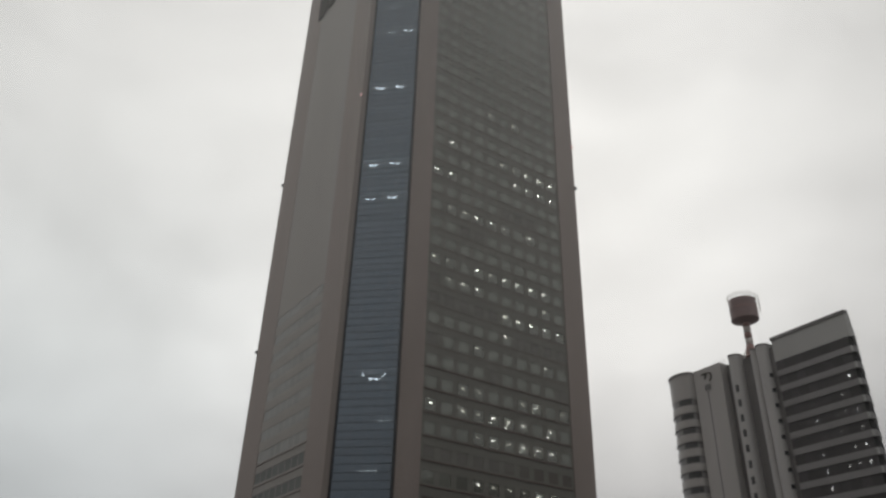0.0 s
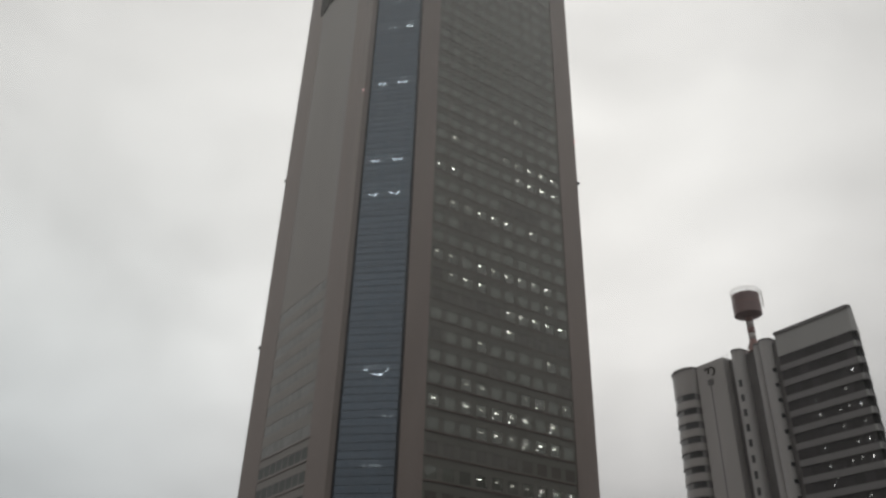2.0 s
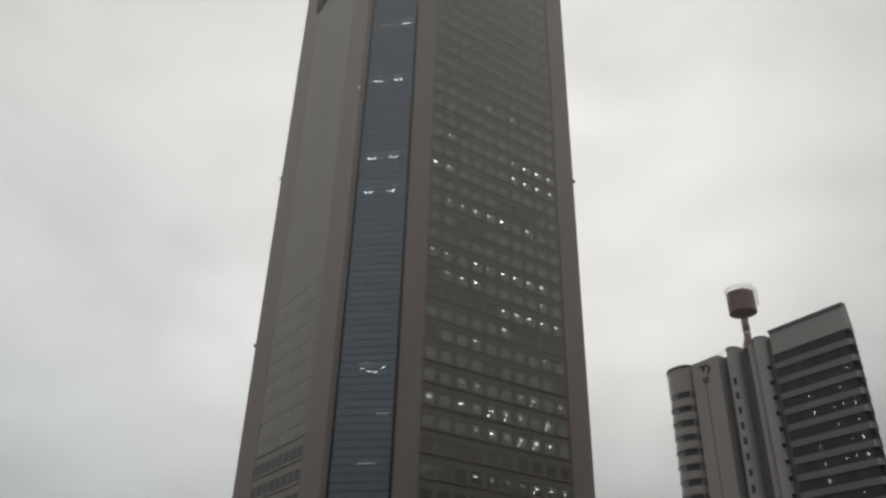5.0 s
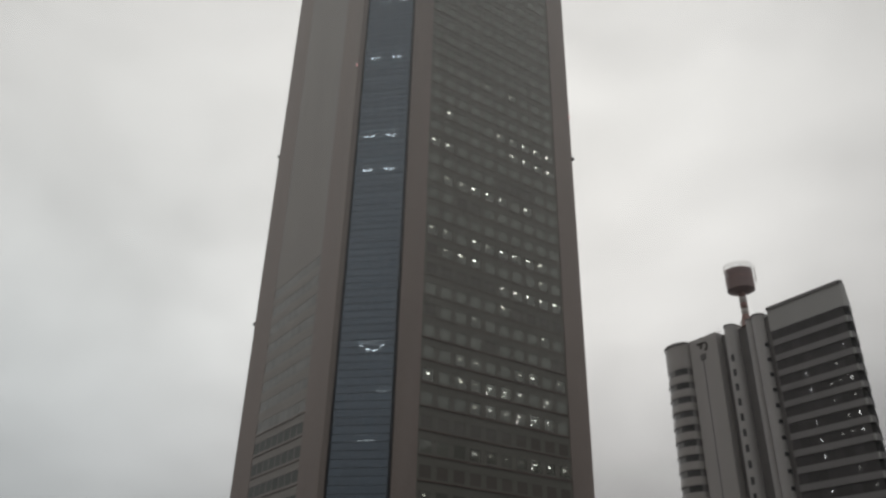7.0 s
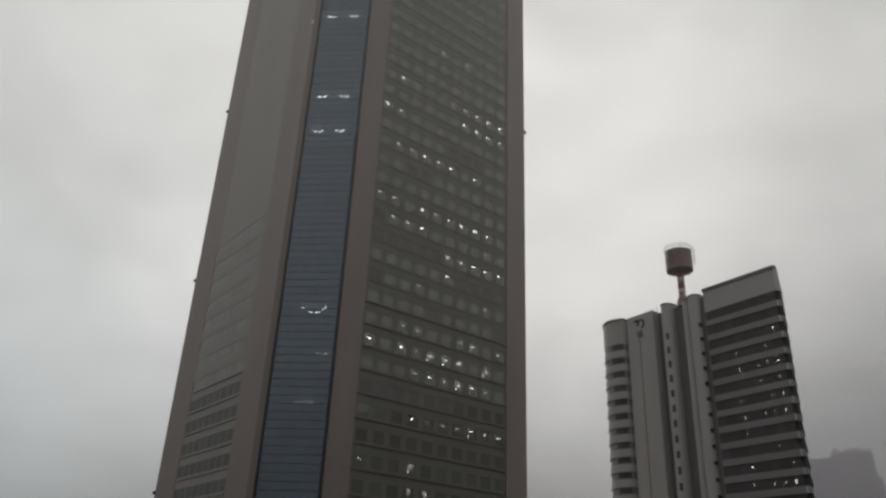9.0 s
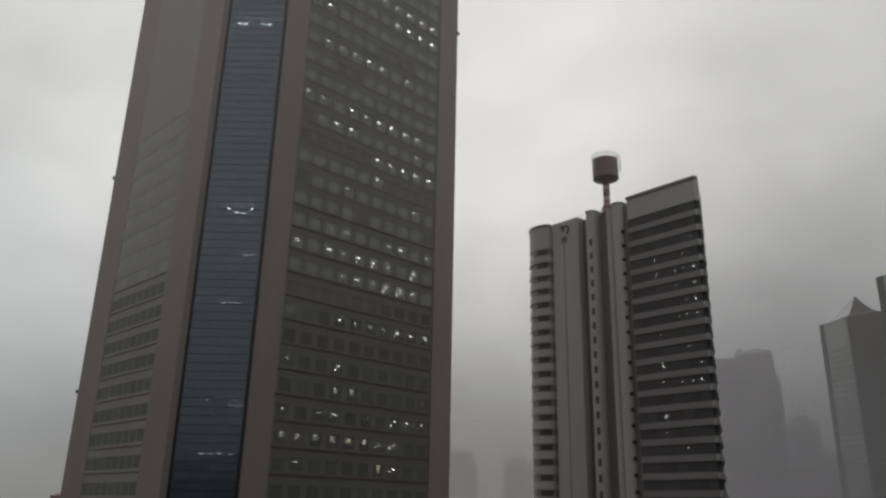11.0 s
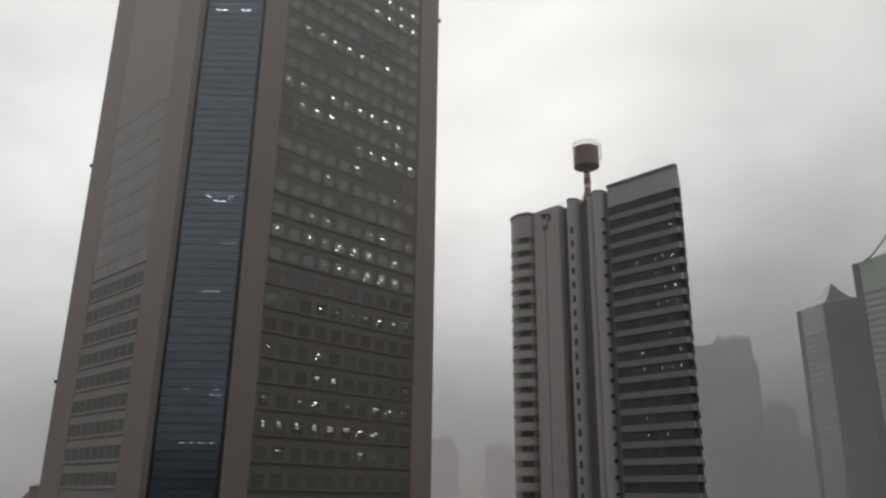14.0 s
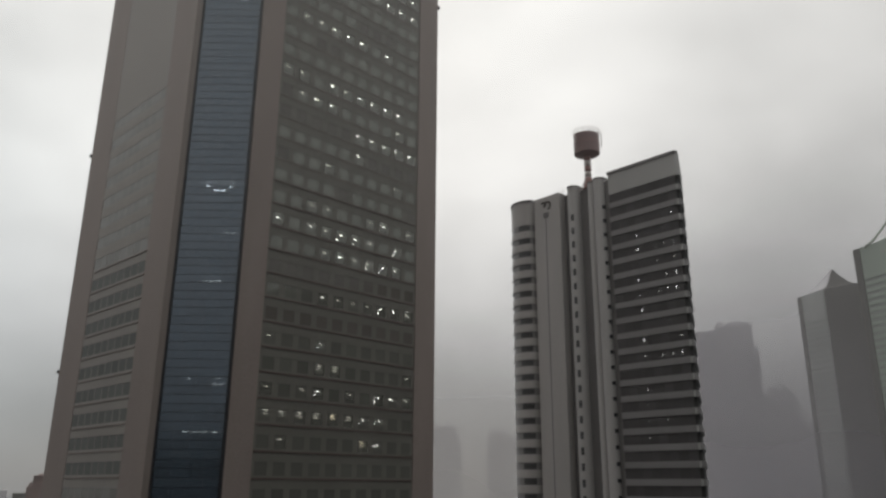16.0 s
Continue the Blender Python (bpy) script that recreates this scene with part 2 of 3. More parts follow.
def mist_material(name, density, top, colour, low=25.0, high_density=0.0, east=0.0):
    """Thin drifting mist: mostly clear, patchy, denser towards the ground or, as a cloud, towards the sky."""
    m, n, l = material(name)
    n.remove(n["Principled BSDF"])
    geo = n.new("ShaderNodeNewGeometry")
    xyz = n.new("ShaderNodeSeparateXYZ")
    l.new(geo.outputs["Position"], xyz.inputs[0])
    thin = n.new("ShaderNodeMapRange")
    thin.interpolation_type = "SMOOTHSTEP"
    thin.inputs["From Min"].default_value, thin.inputs["From Max"].default_value = low, top
    thin.inputs["To Min"].default_value, thin.inputs["To Max"].default_value = density, high_density
    l.new(xyz.outputs["Z"], thin.inputs["Value"])
    drift = n.new("ShaderNodeTexNoise")
    drift.inputs["Scale"].default_value, drift.inputs["Detail"].default_value = 0.008, 3.0
    l.new(geo.outputs["Position"], drift.inputs["Vector"])
    vary = n.new("ShaderNodeMapRange")
    vary.inputs["To Min"].default_value, vary.inputs["To Max"].default_value = 0.65, 1.35
    l.new(drift.outputs[0], vary.inputs["Value"])
    amount = n.new("ShaderNodeMath")
    amount.operation, amount.use_clamp = "MULTIPLY", True
    l.new(thin.outputs[0], amount.inputs[0])
    l.new(vary.outputs[0], amount.inputs[1])
    if east:        # the cloud thins out eastwards
        side, less = n.new("ShaderNodeMapRange"), n.new("ShaderNodeMath")
        side.interpolation_type, less.operation = "SMOOTHSTEP", "MULTIPLY"
        side.inputs["From Min"].default_value, side.inputs["From Max"].default_value = east, east + 26.0
        side.inputs["To Min"].default_value, side.inputs["To Max"].default_value = 1.0, 0.35
        l.new(xyz.outputs["X"], side.inputs["Value"])
        l.new(vary.outputs[0], less.inputs[0])
        l.new(side.outputs[0], less.inputs[1])
        l.new(less.outputs[0], amount.inputs[1])
    clear_s, front, rear = n.new("ShaderNodeBsdfTransparent"), n.new("ShaderNodeBsdfDiffuse"), n.new("ShaderNodeBsdfTranslucent")
    for x in (front, rear):
        x.inputs["Color"].default_value = (*colour, 1)
    veil, mix = n.new("ShaderNodeMixShader"), n.new("ShaderNodeMixShader")
    l.new(front.outputs[0], veil.inputs[1])
    l.new(rear.outputs[0], veil.inputs[2])
    l.new(amount.outputs[0], mix.inputs[0])
    l.new(clear_s.outputs[0], mix.inputs[1])
    l.new(veil.outputs[0], mix.inputs[2])
    l.new(mix.outputs[0], n["Material Output"].inputs["Surface"])
    return m


PINK_BRICK = surface("weathered_pink_brown_render", (0.3, 0.225, 0.215), 0.85, grain=2.0, amount=0.4)
PLASTER = surface("grey_plaster", (0.27, 0.275, 0.26), 0.9, amount=0.3)
PLAIN_WALL = surface("grey_wall", (0.15, 0.15, 0.15), 0.9, amount=0.3)
ASPHALT = surface("wet_city_ground", (0.045, 0.046, 0.048), 0.55, grain=0.2, stain=0.01, amount=0.4)


# ---- mesh helpers ----
class Mesh:
    """Collects boxes, prisms and quads as vertices and faces."""

    def __init__(self):
        self.v, self.f = [], []

    def box(self, x0, y0, z0, x1, y1, z1):
        k = len(self.v)
        self.v += [(x, y, z) for z in (z0, z1) for x, y in ((x0, y0), (x1, y0), (x1, y1), (x0, y1))]
        self.f += [tuple(k + i for i in q) for q in ((0, 3, 2, 1), (4, 5, 6, 7), (0, 1, 5, 4), (1, 2, 6, 5), (2, 3, 7, 6), (3, 0, 4, 7))]
        return self

    def pane(self, x0, z0, x1, z1, y):
        k = len(self.v)
        self.v += [(x0, y, z0), (x1, y, z0), (x1, y, z1), (x0, y, z1)]
        self.f.append((k, k + 1, k + 2, k + 3))
        return self

    def prism(self, ring, z0, z1, top=None):
        """ring: plan points, anticlockwise; top: the upper ring, if other."""
        k, n = len(self.v), len(ring)
        self.v += [(x, y, z0) for x, y in ring] + [(x, y, z1) for x, y in (top or ring)]
        self.f += [(k + i, k + (i + 1) % n, k + n + (i + 1) % n, k + n + i) for i in range(n)]
        self.v += self.v[k:k + 2 * n]
        k += 2 * n
        self.f += [tuple(k + n - 1 - i for i in range(n)), tuple(k + n + i for i in range(n))]
        return self

    def tube(self, a, b, r0, r1=None, n=8):
        a, b = Vector(a), Vector(b)
        q = (b - a).to_track_quat("Z", "Y")
        k = len(self.v)
        for p, r in ((a, r0), (b, r0 if r1 is None else r1)):
            self.v += [tuple(p + q @ Vector((r * math.cos(2 * math.pi * i / n), r * math.sin(2 * math.pi * i / n), 0))) for i in range(n)]
        self.f += [tuple(k + n - 1 - i for i in range(n)), tuple(k + n + i for i in range(n))]
        self.f += [(k + i, k + (i + 1) % n, k + n + (i + 1) % n, k + n + i) for i in range(n)]
        return self

    def mesh(self, name, mat, smooth=False):
        me = bpy.data.meshes.new(name)
        me.from_pydata(self.v, [], self.f)
        me.materials.append(mat)
        if smooth:
            for p in me.polygons:
                p.use_smooth = len(p.vertices) == 4
        me.update()
        return me


def arc(cx, cy, r, a0, a1, n):
    return [(cx + r * math.cos(radians(a0 + (a1 - a0) * i / n)), cy + r * math.sin(radians(a0 + (a1 - a0) * i / n))) for i in range(n + 1)]


def thing(name, x, y, z, label, category, turn=0.0, **tags):
    ob = new(name)
    ob.matrix_basis = pose(x, y, z, 0, 0, turn)
    return tagged(ob, label, category, **tags)


def put(name, me, parent, m=Matrix(), label="", kind=""):
    """Links mesh data as a part; m is its pose in the parent's own frame."""
    ob = new(name, me)
    ob.parent = parent
    ob.matrix_basis = m
    return tagged(ob, label, kind=kind)


def shell(ob):
    ob.visible_shadow = False
    return ob

# ---- ground ----
g = Mesh()
g.box(-4500, -4500, -1.0, 4500, 4500, 0.0)
ground = new("ground", g.mesh("ground", ASPHALT))
tagged(ground, "dark wet city ground lost in mist", "ground", kind="structure")

# unseen walls added behind and beside the camera block low sky and darken reflections
for name, at in (("wall_behind", (-50, -26, 0, 250, -4, 150)), ("wall_east", (250, -26, 0, 270, 120, 146)), ("wall_south_west", (-198, -46, 0, -50, -26, 66)), ("wall_west", (-145, -26, 0, -125, 150, 125))):
    tagged(new(name, Mesh().box(*at).mesh(name, PLAIN_WALL)), "unseen plain grey wall added to block low sky light", "wall", kind="structure")

# ---- the office tower with the chamfered glass corner ----
STOREY = 3.9
LINE0 = EYE[2] + 0.28 * STOREY          # height of the ledge under storey 0
LOW, HIGH = -13, 41                     # storeys below and above it
TOP = LINE0 + (HIGH + 1) * STOREY
CX, CY = -6.21, 118.51                  # plan corner between chamfer and the right-hand face
TURN_R, TURN_C = 33.8, -11.2
CH, RL, LL, DEEP = 11.32, 42.12, 37.5, 0.4
tower = thing("office_tower", CX, CY, 0, "tall brown granite office tower with a recessed blue glass corner", "skyscraper")
M_R = pose(0, 0, 0, 0, 0, TURN_R)
M_C = pose(0, 0, 0, 0, 0, TURN_C) @ pose(-CH, 0, 0)                       # x runs along the chamfer to the corner
corner_l = (pose(0, 0, 0, 0, 0, TURN_C) @ Vector((-CH, 0, 0)))
M_L = Matrix.Translation(corner_l) @ pose(0, 0, 0, 0, 0, TURN_R - 90) @ pose(-LL, 0, 0)


def storey(n):
    return LINE0 + n * STOREY


SILL, HEAD = 0.10 * STOREY, 0.63 * STOREY
ZONE_R = (4.42, 36.98, 10, 2.25)         # first and last end of the window field, columns, window width
ZONE_L = (8.99, 29.71, 8, 2.5)


def face_wall(m, length, zone, field, line, ledges, glazed, back):
    """Two proud piers, and between them a field of spandrels and mullion piers with open windows."""
    a, b, cols, width = zone
    put("pier", Mesh().box(0, 0, 0, a, 0.9, TOP).mesh("pier", GRANITE), tower, m, "plain brown granite edge pier")
    put("pier", Mesh().box(b, 0, 0, length, 0.9, TOP).mesh("pier", GRANITE), tower, m, "plain brown granite edge pier")
    pitch = (b - a) / cols
    w = Mesh()
    for n in range(LOW, glazed + 1):
        z = storey(n)
        w.box(a, back, max(0, z - (STOREY - HEAD)), b, 0.6, z + SILL)
        for c in range(cols + 1):
            x0 = a if c == 0 else a + c * pitch - (pitch - width) / 2
            x1 = b if c == cols else a + c * pitch + (pitch - width) / 2
            w.box(x0, back + 0.02, z + SILL, x1, 0.58, z + HEAD)
    w.box(a, back, storey(glazed) + HEAD, b, 0.6, TOP)
    put("wall", w.mesh("wall", field), tower, m, "granite window field")
    ledge = Mesh().box(a + 0.05, back - 0.13, -0.09, b - 0.05, back, 0.09).mesh("ledge", line)
    slim = Mesh().box(a + 0.05, back - 0.05, -0.06, b - 0.05, back, 0.06).mesh("ledge", line)
    for n in range(LOW + 1, ledges):
        put("ledge", ledge if n < 13 else slim, tower, m @ pose(0, 0, storey(n)))
    return pitch


def window_meshes(width, split):
    h, f = HEAD - SILL, 0.07
    fr = Mesh()
    fr.box(-width / 2, 0.17, 0, -width / 2 + f, 0.32, h).box(width / 2 - f, 0.17, 0, width / 2, 0.32, h)
    fr.box(-width / 2 + f, 0.17, 0, width / 2 - f, 0.32, f).box(-width / 2 + f, 0.17, h - f, width / 2 - f, 0.32, h)
    if split:
        fr.box(-0.03, 0.175, f, 0.03, 0.32, h - f)
    pn = Mesh().pane(-width / 2 + f, f, width / 2 - f, h - f, 0.185)
    return fr, pn


def face_windows(m, zone, single, trim, pane_mat, upper_mat, split, glazed, dull={}, lit={}, flush=0.0):
    a, b, cols, width = zone
    pitch = (b - a) / cols
    fr, pn = window_meshes(width, split)
    fr.v, pn.v = [[(x, y - flush, z) for x, y, z in part.v] for part in (fr, pn)]
    fm, pm = fr.mesh("window", trim), pn.mesh("pane", pane_mat)
    dm, lm = pn.mesh("pane", DULL_PANE), pn.mesh("pane", LIT_PANE)
    rest_f, rest_p = Mesh(), Mesh()
    for n in range(LOW + 1, glazed + 1):
        for c in range(cols):
            x, z = a + (c + 0.5) * pitch, storey(n) + SILL
            if n in single:
                win = put("window", fm, tower, m @ pose(x, 0, z))
                burns = lit.get(n, "." * cols)[c] != "."
                shell(put("pane", lm if burns else dm if c in dull.get(n, ()) else pm, win))
            else:
                for src, dst in ((fr, rest_f), (pn, rest_p)):
                    k = len(dst.v)
                    dst.v += [(p[0] + x, p[1], p[2] + z) for p in src.v]
                    dst.f += [tuple(k + i for i in q) for q in src.f]
    put("upper_window_framing", rest_f.mesh("frames", trim), tower, m, kind="stuff")
    shell(put("upper_window_glazing", rest_p.mesh("panes", upper_mat), tower, m, kind="stuff"))


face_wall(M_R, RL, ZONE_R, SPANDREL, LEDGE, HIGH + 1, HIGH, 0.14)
# this field's colour is paled as mist over the face would do
face_wall(M_L, LL, ZONE_L, SIDE_GRANITE, DARKENED_GRANITE, 10, 16, 0.04)

# hidden sides close the shaft
p_r = M_R @ Vector((RL, 0, 0))
p_l = M_L @ Vector((0, 0, 0))
back = Mesh()
ux = Vector((math.cos(radians(TURN_R)), math.sin(radians(TURN_R)), 0))
uy = Vector((-math.sin(radians(TURN_R)), math.cos(radians(TURN_R)), 0))
p_r2 = p_r + (ux + uy) * 8.0
p_l2 = p_l + (ux + uy) * 8.0
p_b1, p_b2 = p_r2 + uy * 37.0, p_l2 + ux * 37.0
ring = [p_r, p_r2, p_b1, p_b2, p_l2, p_l]
for a, b in zip(ring, ring[1:]):
    d = (b - a).normalized()
    nrm = Vector((-d.y, d.x, 0)) * 0.8
    back.prism([(q.x, q.y) for q in (a, b, b + nrm, a + nrm)], 0, TOP)
put("rear_wall", back.mesh("rear_wall", GRANITE), tower)
flat = [(0, 0), (p_r.x, p_r.y), (p_r2.x, p_r2.y), (p_b1.x, p_b1.y), (p_b2.x, p_b2.y), (p_l2.x, p_l2.y), (p_l.x, p_l.y), (corner_l.x, corner_l.y)]
mid = sum((Vector((*p, 0)) for p in flat), Vector()) / len(flat)
put("roof", Mesh().prism(flat, TOP, TOP + 1.2).mesh("roof", GRANITE), tower)

# floors and the core inside
back_c = M_C @ Vector((0.5, DEEP + 0.5, 0)), M_C @ Vector((CH - 0.5, DEEP + 0.5, 0))
inner = [(back_c[0].x, back_c[0].y), (back_c[1].x, back_c[1].y)]
for p in flat[1:7]:
    q = Vector((*p, 0))
    q += (mid - q).normalized() * 1.2
    inner.append((q.x, q.y))
deck = Mesh().prism(inner, 0, (1 - 0.66) * STOREY).mesh("floor_deck", DECK)
for n in range(LOW, HIGH + 1):
    put("floor_deck", deck, tower, pose(0, 0, storey(n) + 0.66 * STOREY))
core = [((Vector((*p, 0)) * 0.62 + mid * 0.38).x, (Vector((*p, 0)) * 0.62 + mid * 0.38).y) for p in inner]
put("core", Mesh().prism(core, 0, TOP - 1).mesh("core", CORE), tower)

# the recessed glass corner
ML, MR = 0.95, 0.02
# the returns' shade is painted in with a darker granite than the piers
put("recess_wall", Mesh().box(0, 0.0, 0, ML, DEEP + 0.4, TOP).mesh("return", DARKENED_GRANITE), tower, M_C @ pose(0.0, 0.02, 0), "brown granite return of the glass recess, shade in its colour")
put("recess_wall", Mesh().box(-MR, 0.0, 0, 0.0, DEEP + 0.4, TOP).mesh("return", DARKENED_GRANITE), tower, M_C @ pose(CH, 0.02, 0), "brown granite return of the glass recess, shade in its colour")
jamb = Mesh().box(0, -0.36, 0, 0.45, 0.15, TOP).mesh("jamb", BLACK)
put("jamb", Mesh().box(0, -0.2, 0, 0.3, 0.15, TOP).mesh("jamb", BLACK), tower, M_C @ pose(ML, DEEP, 0), "black strip along the glass edge")
put("jamb", jamb, tower, M_C @ pose(CH - MR - 0.6, DEEP, 0), "black strip along the glass edge")
G0, G1, GC = ML + 0.3, CH - MR - 0.6, 4
gw, gh = (G1 - G0) / GC, STOREY / 3
rail = Mesh().box(G0, -0.02, -0.045, G1, 0.1, 0.045).mesh("transom", BLUE_BLACK)
post = Mesh().box(-0.015, -0.02, 0, 0.015, 0.06, TOP).mesh("mullion", BLUE_BLACK)
for i in range(1, GC):
    put("mullion", post, tower, M_C @ pose(G0 + i * gw, DEEP, 0))
sheet = Mesh().pane(0.0, 0.03, gw, gh - 0.03, 0.0)
sheet_me = sheet.mesh("glass_panel", BLUE)
far_panels = Mesh()
for k in range(3 * LOW, 3 * (HIGH + 1)):
    z = LINE0 + k * gh
    if z > 0:
        put("transom", rail, tower, M_C @ pose(0, DEEP, z))
        for i in range(GC):
            if 0 <= k < 78:
                shell(put("glass_panel", sheet_me, tower, M_C @ pose(G0 + i * gw, DEEP, z)))
            else:
                s = len(far_panels.v)
                far_panels.v += [(p[0] + G0 + i * gw, p[1], p[2] + z) for p in sheet.v]
                far_panels.f += [tuple(s + j for j in q) for q in sheet.f]
shell(put("upper_glazing", far_panels.mesh("panels", BLUE), tower, M_C @ pose(0, DEEP, 0), kind="stuff"))

# emblem high on the left-hand face, two dark petals
emblem = Mesh()
for outline in (((7.7, 151.4), (9.6, 151.0), (12.0, 151.6), (12.3, 153.0), (12.3, 155.6), (10.6, 159.0), (8.2, 162.5), (7.4, 160.0), (7.4, 156.0)),
                ((12.9, 151.5), (15.0, 151.0), (16.6, 151.7), (16.0, 155.0), (14.2, 157.5), (13.6, 154.0))):
    k, n = len(emblem.v), len(outline)
    emblem.v += [(px, -0.3, EYE[2] + pz) for px, pz in outline] + [(px, 0.0, EYE[2] + pz) for px, pz in outline]
    emblem.f += [tuple(k + i for i in range(n)), tuple(k + 2 * n - 1 - i for i in range(n))]
    emblem.f += [(k + i, k + n + i, k + n + (i + 1) % n, k + (i + 1) % n) for i in range(n)]
put("emblem", emblem.mesh("emblem", EMBLEM), tower, M_L, "dark raised emblem of two petals")

# small beacons on the edges
bead = Mesh().tube((0, 0, -0.1), (0, -0.5, -0.1), 0.08).tube((0, -0.42, -0.3), (0, -0.42, 0.3), 0.3, n=10)
bead_me = bead.mesh("edge_beacon", BLACK)
for m, x, zs in ((M_R, RL - 0.1, (98.9,)), (M_L, 0.1, (104.2, 61.8, 19.5))):
    for z in zs:
        put("edge_beacon", bead_me, tower, m @ pose(x, 0.2, EYE[2] + z, 0, 0, 60 if m is M_R else -60))

# red aircraft warning lamps
warn = Mesh().prism(arc(0, 0, 0.22, 0, 360, 10)[:-1], -0.25, 0.25).mesh("warning_lamp", RED_LAMP)
for m, x, z in ((M_R, RL - 0.1, 110.2), (M_L, LL - 0.2, 105.6)):
    put("warning_lamp", warn, tower, m @ pose(x, -0.1, EYE[2] + z), "small red warning lamp")

# ceiling lights that burn in the offices; one sign a window: . off, d dim, b bright, p a pair, c a cluster, w a warm one
LIT = {27: "....d.d...", 24: ".b...ddpbb", 23: "......bbbb", 22: "bb........", 20: ".ddbbb.b..", 17: "dd.bdbbbb.", 16: ".dbb....d.",
       15: ".....bbbbb", 14: ".....b....", 13: "...d....d.", 11: "..dd..dp.d", 10: "b.bdppb.p.", 9: "...dbdppb.", 7: "...bdddpbb",
       5: "d..p......", 4: "...cc....d", 3: "d.dp.d.ppd", 2: "ccccwcpp..", 1: ".d....wp.."}
# windows that get the duller pane: storey, columns
DULL = {15: range(0, 5), 16: (0, 1), 14: (6, 7, 8, 9), 13: (0,), 8: range(10), 6: range(10), 19: (2, 3), 12: (4, 9), 21: (5, 6, 7)}
face_windows(M_R, ZONE_R, range(0, 28), FRAME, PANE, UPPER_PANE, False, HIGH, DULL, lit=LIT)
face_windows(M_L, ZONE_L, range(0, 9), SIDE_GRANITE, SIDE_PANE, FAINT_PANE, False, 16, flush=0.1)

tubes = {}
for key, mat in (("b", OFFICE_TUBE), ("d", OFFICE_DIM), ("p", OFFICE_TUBE), ("w", OFFICE_WARM), ("c", OFFICE_DIM)):
    tb = Mesh().box(-0.3, -0.06, -0.04, 0.02, 0.06, 0.0).box(0.1, -0.05, -0.1, 0.28, 0.05, -0.04)
    if key == "p":
        tb.box(0.28, 1.22, -0.47, 0.55, 1.32, -0.41)
    if key in "wc":     # fittings hung at several heights
        for i in (1, 2, 3):
            tb.box(-0.3 - 0.02 * i, -0.03, -0.24 * i, -0.1, 0.03, -0.24 * i + 0.03).box(0.08 + 0.03 * i, -0.03, -0.24 * i - 0.04, 0.3, 0.03, -0.24 * i)
    tubes[key] = tb.mesh("ceiling_light", mat)
pitch_r = (ZONE_R[1] - ZONE_R[0]) / ZONE_R[2]
base = tower.matrix_basis
for n, signs in LIT.items():
    for c, s in enumerate(signs):
        if s != ".":
            ob = new("ceiling_light", tubes[s])
            ob.matrix_basis = base @ M_R @ pose(ZONE_R[0] + (c + (0.67 if n < 12 else 0.54) + random.uniform(-0.05, 0.05)) * pitch_r, 1.0 + random.uniform(-0.08, 0.08), storey(n) + (0.63 if n >= 12 else 0.58 if s in "cw" else 0.51) * STOREY, 0, 0, random.uniform(-6, 6))
            tagged(ob, "lit ceiling light fitting behind an office window", "ceiling light", "office ceiling lights")

# lights behind the blue glass: storey, place across, depth, tilt
wing = {}
for key, mat in (("b", TUBE), ("d", DIM_TUBE)):
    wing[key] = Mesh().box(-0.42, -0.06, -0.09, 0.1, 0.06, 0.0).box(0.17, -0.05, -0.08, 0.36, 0.05, 0.0).mesh("lobby_light", mat)
PAIRS = ((33, 4.9, "d"), (31, 4.6, "d"), (31, 8.4, "b"), (27, 3.2, "b"), (27, 7.4, "b"), (22, 3.2, "b"), (22, 7.4, "b"), (20, 3.2, "b"), (20, 7.4, "b"),
         (9.14, 8.6, "d"), (3.33, 4.3, "d"), (3.33, 8.7, "d"), (3.08, 8.9, "d"))
places = []
for n, x, s in PAIRS:
    places += [(n, x - 0.5, 1.3, 14, s), (n, x + 0.5, 1.35, -26, s)]
places += [(11.12, 4.75, 1.0, 26, "b"), (10.98, 5.95, 1.3, 10, "b"), (10.95, 7.0, 1.3, -6, "b"), (11.1, 8.2, 1.0, -34, "b")]
# the row at 1.3 is added dim bars in place of a faint reflection
places += [(7.12, x, 1.2, 0, "d") for x in (5.6, 6.6, 7.6)] + [(1.3, x, 1.2, 0, "d") for x in (4.8, 6.2, 7.5, 9.1)]
for n, x, y, turn, s in places:
    ob = new("lobby_light", wing[s])
    ob.matrix_basis = base @ M_C @ pose(x, DEEP + y, storey(n) + (0.36 if n < 12 else 0.48) * STOREY, 0, turn, 0)
    tagged(ob, "lit bar behind the blue glass for a ceiling light or a reflection", "ceiling light", "lights behind the blue glass")

# ---- the grey tower with round bays and a water tank mast ----
FX, FY, FT = 89.36, 155.10, -59.0
block = thing("banded_tower", FX, FY, 0, "grey tower with dark window bands, round bays and a panel wall", "skyscraper", turn=FT)
E0 = EYE[2]
RH = 3.71
SL = -19.15
body = [(SL, 0.5), (-0.6, 0.5), (-0.2, 1.2), (-7.6, 15.5), (-18, 16), (SL - 2, 16)]
# a solid block: the dark of the rooms is painted on, not lit
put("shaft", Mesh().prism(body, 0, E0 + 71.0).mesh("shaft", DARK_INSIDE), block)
put("parapet", Mesh().prism([(SL, 0), (-0.15, 0), (0.4, 1.0), (-7.3, 15.7), (-18, 16.2), (SL, 16)], E0 + 71.2, E0 + 76.6).mesh("parapet", PARAPET), block, label="plain grey parapet panel")
put("coping", Mesh().prism([(SL - 0.15, -0.2), (0.0, -0.2), (0.3, 0.9), (-7.3, 15.8), (-18, 16.4), (SL - 0.15, 16)], E0 + 76.6, E0 + 77.4).mesh("coping", RECESS), block, label="dark thin coping")
